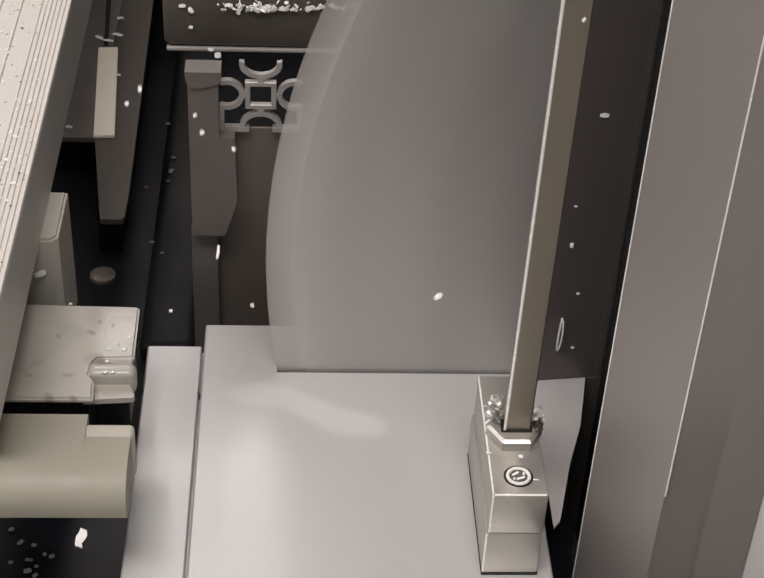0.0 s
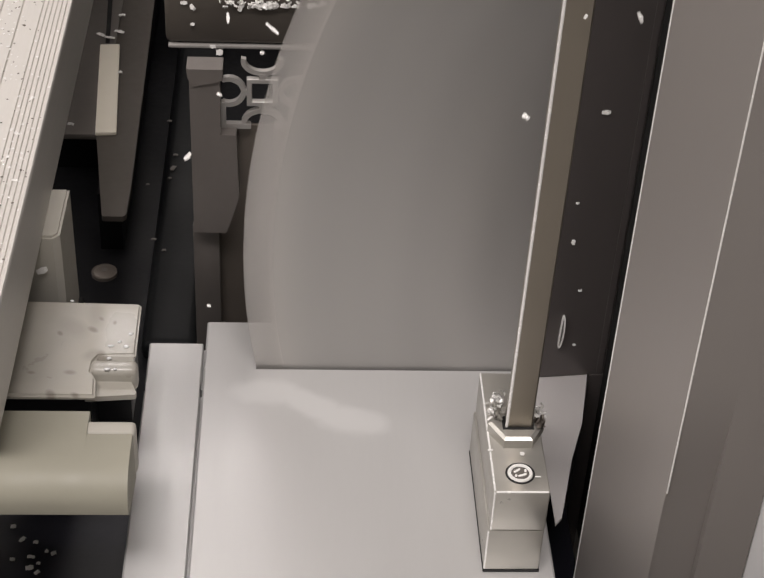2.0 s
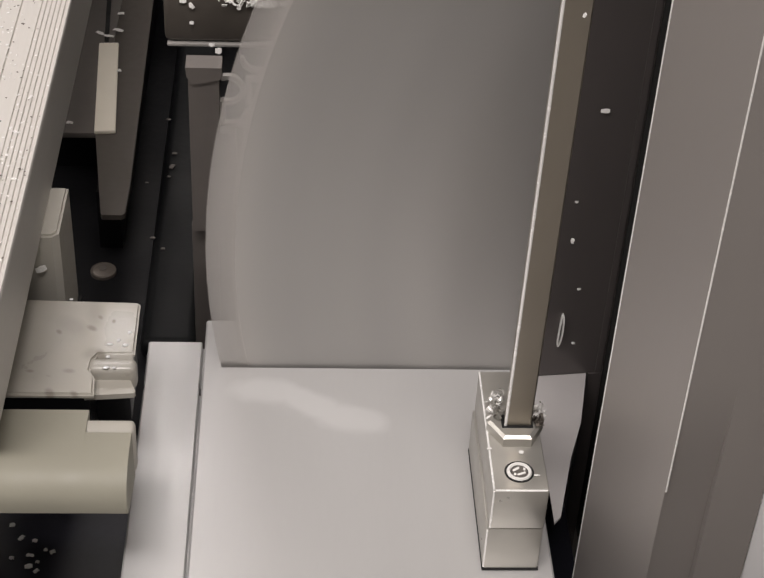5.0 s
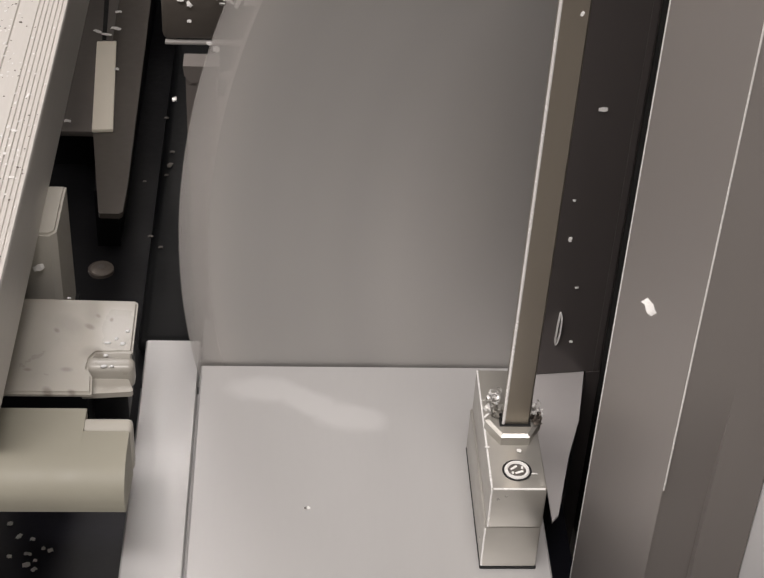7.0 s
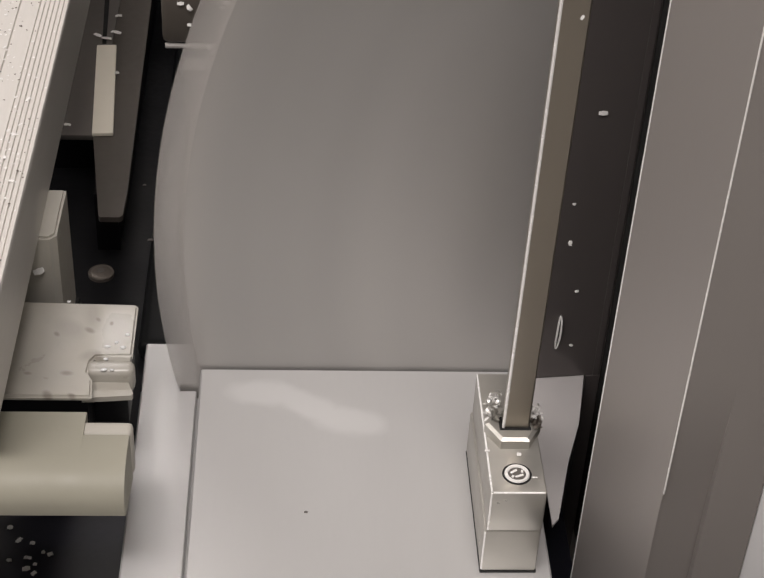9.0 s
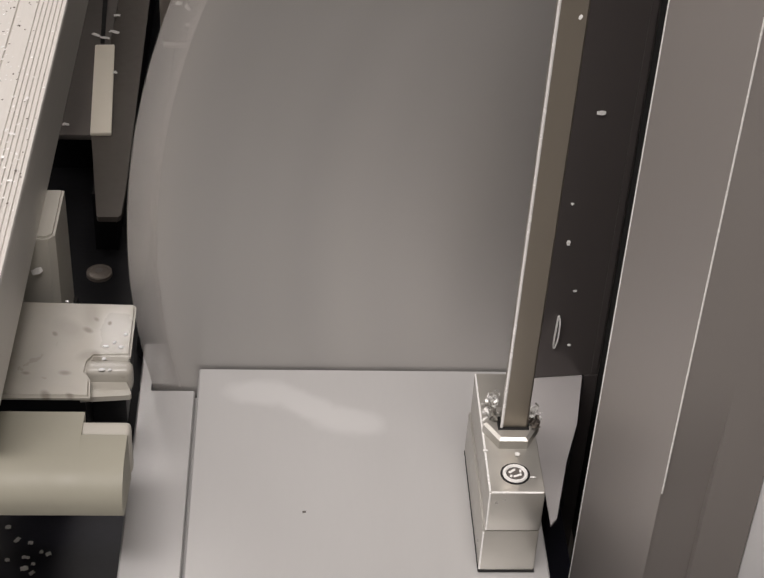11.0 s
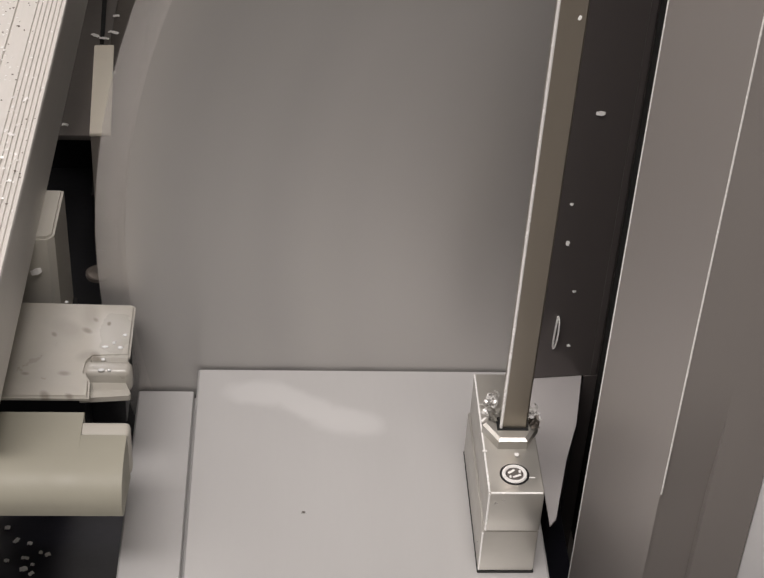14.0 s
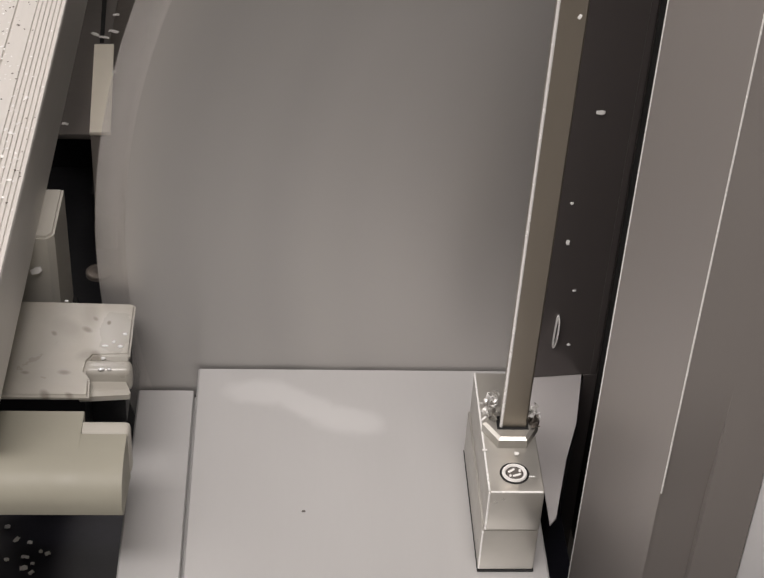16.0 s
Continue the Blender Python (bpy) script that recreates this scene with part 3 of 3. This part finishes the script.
strew([(-118.9, -20.1, -60.0, 2.0, 2.0, 0), (-114.8, -26.3, -60.0, 2.8, 1.8, 60), (-109.8, -27.7, -60.0, 1.8, 1.7, 0), (-102.8, -33.1, -60.0, 2.0, 2.0, 20), (-105.4, -32.0, -60.0, 1.4, 1.7, 0), (-110.6, -34.8, -60.0, 2.8, 1.5, 0), (-110.4, -40.1, -60.0, 2.8, 2.2, 10), (-117.0, -36.0, -60.0, 1.8, 1.8, 0), (-107.6, -37.8, -60.0, 1.4, 1.4, 0), (-107.5, -42.1, -60.0, 2.1, 1.8, 40), (-76.3, 119.7, -60.0, 2.3, 2.1, 0), (-77.8, 105.9, -60.0, 2.4, 1.9, 20), (-75.7, 100.0, -60.0, 1.9, 1.9, 0)],
      "bright metal chip lying on the black bed")
strew([(-114.9, 280.2, -24.5, 4.5, 2.2, -40), (-110.3, 277.5, -24.5, 5.0, 2.0, -10), (-106.1, 283.5, -24.5, 5.0, 2.3, -20), (-106.4, 300.6, -24.5, 3.3, 2.3, 0), (-102.2, 244.2, -24.5, 2.2, 2.2, 0), (-120.3, 197.0, -24.5, 3.0, 2.1, 0)],
      "metal chip lying on the guide bar")
strew([(-71.4, -21.0, 33.0, 1.6, 1.3, 0), (-77.4, -27.1, 33.0, 2.3, 1.1, 0), (-74.7, -25.0, 33.0, 1.6, 1.1, 60), (-72.4, -27.5, 33.0, 1.9, 1.5, 0), (-77.4, -33.4, 33.0, 1.6, 1.3, 0), (-77.5, -38.7, 33.0, 2.4, 1.3, 10), (-75.0, -38.7, 33.0, 1.4, 1.0, 0), (-92.5, -3.8, 33.0, 1.5, 1.0, 0)],
      "water drop on the ivory jaw", "z", [DROPLET], "water_drop", "water drops")
strew([(-46.2, 91.5, 75.7, 2.4, 2.4, 0), (-48.7, 91.5, 78.1, 2.2, 1.6, 0), (-55.8, 91.5, 87.1, 1.5, 1.3, 0)],
      "metal chip stuck to the cross beam", "y")
strew([(-58.7, 91.8, 95.6, 2.5, 1.4, 0), (-55.6, 91.8, 93.9, 2.5, 1.8, -50), (-41.9, 91.8, 96.2, 2.9, 1.6, 0), (-38.4, 91.8, 93.9, 2.4, 1.9, 60), (-22.4, 91.8, 95.3, 2.6, 1.9, 0), (-18.0, 91.8, 95.0, 2.2, 1.6, 0), (-12.3, 91.8, 95.8, 3.3, 1.8, 0), (-8.3, 91.8, 96.5, 2.5, 1.6, 0)],
      "wet metal chip on the cross beam", "y")
strew([(-103.9, 8.5, 36.7, 3.8, 2.4, 20)],
      "metal chip stuck to the stop bracket", "y")
strew([(54.7, -73.5, 182.7, 1.3, 0.9, 60)],
      "metal chip stuck to the rod", "y")
strew([(52.4, -79.4, 35.7, 1.4, 1.5, 80), (56.1, -89.2, 35.7, 1.8, 0.7, 0), (42.8, -77.8, 35.7, 1.5, 0.9, 0)],
      "metal chip on the clamp block")

strew([(-74.4, 210.8, -49.5, 2.3, 1.9, 0), (-74.8, 199.6, -49.5, 3.7, 2.1, 70), (-75.9, 191.4, -49.5, 1.8, 1.6, 0), (-79.7, 143.2, -49.5, 2.4, 1.7, 0), (-74.7, 135.4, -49.5, 1.9, 1.5, 0), (-79.2, 240.9, -49.5, 2.2, 1.7, 0), (-85.6, 186.0, -49.5, 1.6, 1.4, 0)],
      "dull wet metal chip on the black beam", "z", DIM, "metal_chip")


def rail_litter():
    """Chips and drops strewn over the rail, denser towards its far outer side, and dark specks between."""
    for name, mat, count, label, lo, hi in (("rail_chips", CHIP_GLINT, 460, "small wet metal chips strewn on the rail", 0.5, 1.15), ("rail_specks", DARK_STEEL, 240, "dark specks of dirt on the rail", 0.35, 0.85)):
        bm = bmesh.new()
        for k in range(count):
            far = rng.random() ** 0.75
            y = -60 + 200 * far
            x = -104 - 44 * rng.random() ** (0.55 if far > 0.7 else 1.2)
            if k % 3 == 0:
                y, x = rng.uniform(75, 165), -133 - 26 * rng.random() ** 0.7
            s = rng.uniform(lo, hi) * (1 if rng.random() < 0.9 else 1.6) * (1.5 if k % 3 == 0 else 1)
            m = pose(x * MM, y * MM, 0.08, 0, 0, rng.uniform(0, 360)) @ Matrix.Diagonal((s * MM, s * rng.uniform(0.6, 1.0) * MM, s * 0.6 * MM, 1))
            flake = chip_shape(100 + k % 9)
            flake.transform(m)
            me = bpy.data.meshes.new("flake")
            flake.to_mesh(me)
            flake.free()
            bm.from_mesh(me)
            bpy.data.meshes.remove(me)
        tagged(part(name, bm, mat, smooth=0), label, "chips", kind="stuff")


rail_litter()


def beam_heap():
    """Heap of wet swarf on the front of the cross beam."""
    bm, rr = bmesh.new(), random.Random(21)
    for k in range(150):
        x = -30 + rr.gauss(0, 3.2) if k % 2 else rr.uniform(-46, 6)
        z = 94.4 + abs(rr.gauss(0, 1.3)) + 0.05 * abs(x + 30)
        size = rr.uniform(0.7, 2.0)
        flake = chip_shape(100 + k % 9)
        flake.transform(pose(x * MM, (91.4 - rr.uniform(0, 0.9)) * MM, z * MM, rr.uniform(40, 130), rr.uniform(-40, 40), rr.uniform(0, 360)) @ Matrix.Diagonal((size * MM, size * rr.uniform(0.5, 0.9) * MM, size * MM, 1)))
        me = bpy.data.meshes.new("flake")
        flake.to_mesh(me)
        flake.free()
        bm.from_mesh(me)
        bpy.data.meshes.remove(me)
    tagged(part("beam_swarf", bm, CHIP_GLINT, smooth=0), "heap of wet bright swarf on the cross beam", "chips", kind="stuff")


beam_heap()


def curl(bm, x, y, z, r, turns, rise, w, seed):
    """A curled ribbon of swarf."""
    rr = random.Random(seed)
    a0, n, prev = rr.uniform(0, 6.28), int(14 * turns), None
    tilt = Euler((rr.uniform(-1, 1), rr.uniform(-1, 1), 0)).to_matrix()
    for i in range(n + 1):
        a = a0 + 2 * math.pi * turns * i / n
        k = r * (0.7 + 0.4 * i / n)
        c = Vector((k * math.cos(a), k * math.sin(a), rise * i / n))
        pts = [bm.verts.new((Vector((x, y, z)) + tilt @ (c + Vector((0, 0, h)))) * MM) for h in (-w / 2, w / 2)]
        if prev:
            bm.faces.new((prev[0], prev[1], pts[1], pts[0]))
        prev = pts


def nut_swarf():
    """Tangles of curled ribbon and flakes caught round the nut and on the block behind it."""
    spots = ((45.6, -58.5, 37.4, 2.3, CHIP_GLINT), (47.0, -55.0, 36.6, 1.8, CHIP_GLINT), (44.9, -64.5, 38.6, 2.0, CHIP_GLINT), (46.3, -67.5, 40.2, 1.6, PLATED), (58.9, -65.5, 39.8, 2.2, CHIP_GLINT), (58.6, -70.3, 40.2, 2.0, DARK_STEEL))
    for k, (x, y, z, r, mat) in enumerate(spots):
        rr = random.Random(60 + k)
        bm = bmesh.new()
        for q in range(3):
            curl(bm, x + rr.uniform(-1.2, 1.2), y + rr.uniform(-1.4, 1.4), z + 0.4 * q, r * rr.uniform(0.45, 0.8), rr.uniform(0.7, 1.3), rr.uniform(0.5, 1.8), rr.uniform(0.8, 1.4), 10 * k + q)
        bmesh.ops.solidify(bm, geom=bm.faces[:], thickness=0.18 * MM)
        for q in range(9):
            flake = chip_shape(300 + 10 * k + q)
            flake.transform(pose((x + rr.uniform(-r, r)) * MM, (y + rr.uniform(-r, r) * 1.2) * MM, (z + rr.uniform(-1.0, 1.2)) * MM, rr.uniform(-60, 60), rr.uniform(-60, 60), rr.uniform(0, 360)) @ Matrix.Diagonal((rr.uniform(1.0, 2.2) * MM, rr.uniform(0.6, 1.2) * MM, 0.001, 1)))
            me = bpy.data.meshes.new("flake")
            flake.to_mesh(me)
            flake.free()
            bm.from_mesh(me)
            bpy.data.meshes.remove(me)
        tagged(part("swarf_curl", bm, mat, smooth=0), "dark curled metal swarf caught on the nut" if mat is DARK_STEEL else "bright curled metal swarf caught on the nut", "swarf", "swarf on the nut")


nut_swarf()


def panel_curl():
    """A long closed curl of swarf stuck to the guard panel."""
    bm, loops, n = bmesh.new(), [], 28
    for i in range(n):
        a = 2 * math.pi * i / n
        c = Vector((75.6 + 0.62 * math.cos(a) + 0.2 * math.sin(a), -4.0 - 0.5 * math.cos(2 * a), 21.6 + 7.0 * math.sin(a)))
        side = Vector((math.cos(a), 0, 0.25 * math.sin(a))).normalized()
        loops.append([bm.verts.new((c + side * u + Vector((0, w, 0))) * MM) for u, w in ((-0.26, -0.5), (0.26, -0.5), (0.26, 0.5), (-0.26, 0.5))])
    for a, b in zip(loops, loops[1:] + loops[:1]):
        for k in range(4):
            bm.faces.new((a[k], a[(k + 1) % 4], b[(k + 1) % 4], b[k]))
    bmesh.ops.recalc_face_normals(bm, faces=bm.faces)
    tagged(part("swarf_curl", bm, CHIP_GLINT), "long thin curl of swarf stuck to the guard panel", "swarf")


panel_curl()


# ---- what moves ----
FLIGHTS, WEBS = [], []


def burst(t, rows):
    """Chips in the air at t seconds: where they are, with length, width and turn."""
    for k, (x, y, z, l, w, a) in enumerate(rows):
        ob = new("flying_chip", FLAKES[(k + int(t * 2)) % 6])
        ob.scale = (l * MM, w * MM, min(l, w) * MM)
        tagged(ob, "bright aluminium chip thrown up by the blade", "metal chip", "chips thrown by the blade")
        FLIGHTS.append((ob, t, Vector((x, y, z)) * MM, a))


def kerf_web():
    """The metal still standing in the kerf, in slices that the blade turns to chips one by one."""
    x, k = -70.4, 0
    while x < -22.0:
        step = 1.92 if x < -51.0 else 2.0
        top = -10.4 if x + step / 2 < -49.4 else 0.0
        bm = bmesh.new()
        box(bm, x, x + step, 0, 3.9, top - 5, top)
        ob = part("kerf_slice", bm, ALU, smooth=0)
        tagged(ob, "uncut aluminium still standing in the kerf", "workpiece slice", "slices in the kerf")
        WEBS.append((ob, x + step / 2, top))
        x, k = (x + step, k + 1) if k != 9 else (-48.8, 10)


kerf_web()
SPECK = new("dirt_speck", DIM[0])
SPECK.scale = (0.0012, 0.001, 0.0008)
tagged(SPECK, "tiny dark chip that lands on the workpiece", "metal chip")
burst(0, [(30, -20, 51, 2.9, 1.9, 30), (-42, -12, 62, 4.3, 1.1, 85), (-81, -91, 12, 5.5, 3.0, 70), (-48, -12, 114, 1.2, 1.1, 0), (-45, -28, 118, 1.4, 1.2, 20), (-36, -20, 107, 1.3, 1.1, 0), (-63, -24, 130, 1.8, 1.2, 80), (-67, -24, 125, 1.3, 1.1, 30), (-31, -12, 40, 1.3, 1.0, 0), (-57, -24, 47, 1.1, 1.0, 0)])
burst(0.5, [(-35, -12, 42, 6.2, 0.9, -35), (-36, -12, 35, 2.4, 1.3, 50), (-3, -12, 112, 3.0, 1.2, -30), (1, -24, 117, 3.2, 1.3, -30), (-71, -16, 92, 1.7, 1.2, 0), (-35, -16, 69, 1.4, 1.1, 0), (-36, -28, 115, 1.1, 0.9, 0), (-50, -24, 35, 1.5, 1.2, 0), (-94, -53, 95, 1.8, 1.3, 0)])
burst(1, [(35, -12, 146, 6.1, 1.3, -20), (-27, -12, 113, 2.2, 1.4, -50), (-35, -12, 60, 4.9, 0.9, 25), (-39, -24, 48, 2.6, 1.3, 90), (-29, -20, 101, 1.2, 0.9, 0), (55, -85, 149, 2.8, 1.1, 85), (65, -85, 148, 1.8, 1.2, 85), (-39, -12, 144, 1.3, 1.2, 0), (-42, -28, 74, 1.1, 1.0, 0)])
burst(1.5, [(12, -12, 38, 3.2, 1.8, -60), (-45, -12, 105, 1.2, 1.1, 0), (-42, -24, 136, 1.3, 1.0, 0), (-34, -24, 142, 1.0, 0.9, 0)])
burst(2, [(85, -6, 145, 3.5, 1.5, -70), (51, -20, 118, 2.4, 1.7, -20), (-25, -16, 144, 4.7, 1.0, -40), (-50, -28, 107, 2.7, 1.5, 50), (-28, -16, 136, 1.3, 1.0, 0), (-41, -12, 119, 1.6, 1.1, -30), (-38, -12, 145, 3.1, 1.0, -85), (-46, -12, 37, 1.2, 1.0, 0)])
burst(2.5, [(45, -16, 110, 2.4, 1.6, 20), (36, -28, 93, 3.5, 1.6, -50), (-57, -20, 132, 2.9, 1.7, -40), (69.4, -112.0, 150.2, 2.6, 0.8, 88), (-43, -24, 125, 1.0, 0.9, 0), (45, -85, 154, 0.9, 0.8, 0)])
burst(3, [(37, -20, 98, 1.5, 1.2, 0), (46, -16, 31, 2.4, 1.3, 45), (77.0, -112.0, 93.8, 3.1, 1.1, 85), (-79, -16, 145, 3.4, 1.8, 80), (-75, -20, 145, 3.4, 1.0, -30), (-55, -20, 83, 3.9, 1.8, 65), (-36, -24, 44, 2.0, 1.6, 20), (-40, -24, 71, 1.1, 1.0, 0), (-42, -20, 52, 1.6, 1.1, -60), (-44, -24, 99, 0.9, 0.8, 0)])
burst(3.5, [(30, -12, 72, 3.4, 1.8, 55), (-55, -28, 96, 4.0, 3.0, 80), (82.2, -112.0, 34.6, 2.3, 1.2, 90), (-48, -24, 95, 1.4, 1.2, 0), (-67, -28, 136, 1.5, 1.2, 30), (-55, -28, 136, 1.0, 0.9, 0), (-40, -24, 107, 1.1, 0.9, 0), (-40, -24, 76, 1.7, 1.2, 0), (-44, -24, 59, 1.1, 0.8, 0)])
burst(4, [(24, -24, 55, 2.6, 1.8, 40), (0, -12, 107, 1.9, 1.2, -30), (4, -28, 113, 1.6, 1.1, -40), (-48, -12, 122, 1.1, 0.9, 0), (-56, -20, 39, 1.2, 1.0, 0), (-79, -12, 71, 2.9, 1.4, 70), (-36, -28, 39, 2.9, 1.9, 30), (-79, -28, 135, 1.2, 0.9, 0)])
burst(4.7, [(22, -20, 66, 2.4, 1.4, 40), (-52, -18, 101, 1.8, 1.2, 20), (-58, -24, 52, 1.2, 1.0, 0), (-44, -12, 41, 2.2, 1.1, -40)])
burst(5.3, [(41, -16, 121, 2.6, 1.5, -30), (-55, -20, 118, 1.6, 1.1, 0), (-60, -16, 74, 2.6, 1.2, 60)])
burst(5.9, [(8, -12, 94, 2.0, 1.2, -50), (73.0, -112.0, 128.5, 2.7, 1.2, 80), (-57, -24, 109, 1.2, 1.0, 0)])
burst(6.5, [(51, -28, 133, 3.6, 2.1, -40), (-60, -12, 125, 4.0, 1.6, 60), (-51, -12, 129, 1.6, 1.2, 0), (-18, -31, 12, 1.2, 1.0, 0), (-5, -28, 155, 0.8, 0.8, 0)])
burst(7, [(74.6, -112.0, 118.0, 4.6, 2.5, -60), (-53, -20, 121, 1.3, 1.2, 0), (-12, -80, 12, 1.2, 1.0, 0)])
burst(7.5, [(111.2, -112.0, 35.1, 5.3, 3.2, -55), (12, -16, 67, 5.1, 1.0, -75), (-57, -12, 95, 1.9, 1.4, 45), (-61, -16, 135, 1.1, 0.9, 0)])
burst(12, [(44, -28, 143, 1.8, 1.3, 0)])
burst(13, [(52, -85, 112, 1.4, 1.1, 0)])


def motions():
    rows = []
    for f in range(481):
        t = f / 30
        rows.append((t, pose(blade_x(t) * MM, 0, 0.0475, 0, (71.0 * f) % 360.0, 0)))
    walk(BLADE_OB, rows)
    # a speck that lands at seven seconds and stays
    here, cut = pose(-0.0120, -0.0695, 0.0), pose(-0.02, 0.002, -0.03)
    walk(SPECK, [(0, cut), (6.7, cut), (6.85, pose(-0.016, -0.03, 0.03)), (7.0, here), (16, here)])
    # a slice falls as the teeth reach it
    for ob, x, top in WEBS:
        reach = math.sqrt(TIP ** 2 - (top - 47.5) ** 2)
        t = max(0.0, (248.2 - reach - x) / 4.10)
        down = pose(0, 0, -0.035, 0, 0, 0)
        if t < 0.1:
            walk(ob, [(0, down), (16, down)])
        elif t > 15:
            walk(ob, [(0, pose(0, 0, 0)), (16, pose(0, 0, 0))])
        else:
            walk(ob, [(0, pose(0, 0, 0)), (t - 0.05, pose(0, 0, 0)), (t + 0.05, down), (16, down)])
    # a chip springs from the cut, hangs by for a moment and drops away
    for k, (ob, t, p, a) in enumerate(FLIGHTS):
        turn = pose(0, 0, 0, 52, 0, 0) @ pose(0, 0, 0, 0, 0, a)
        cut = Vector(((blade_x(t) - 268 + 3 * (k % 5)) * MM, 0.002, -0.03))
        way = (p - cut).normalized() * 0.002
        away = Vector((p.x + 0.12 * (1 if p.x > 0.06 else -1), p.y - 0.15, -0.055))
        if p.x < 0.05:
            away = Vector((-0.2 - 0.01 * (k % 7), -0.02 * (k % 9), -0.055))
        at = lambda q, r=0: Matrix.Translation(q) @ turn @ pose(0, 0, 0, 0, 0, r)
        rows = [(t - 0.03, at(p - way)), (t + 0.03, at(p + way)), (t + 0.23, at(away, 60)), (16, at(away, 60))]
        if t > 0.3:
            rows = [(0, at(cut, -60)), (t - 0.2, at(cut, -60))] + rows
        else:
            rows[0] = (0, at(p))
        walk(ob, rows)


motions()
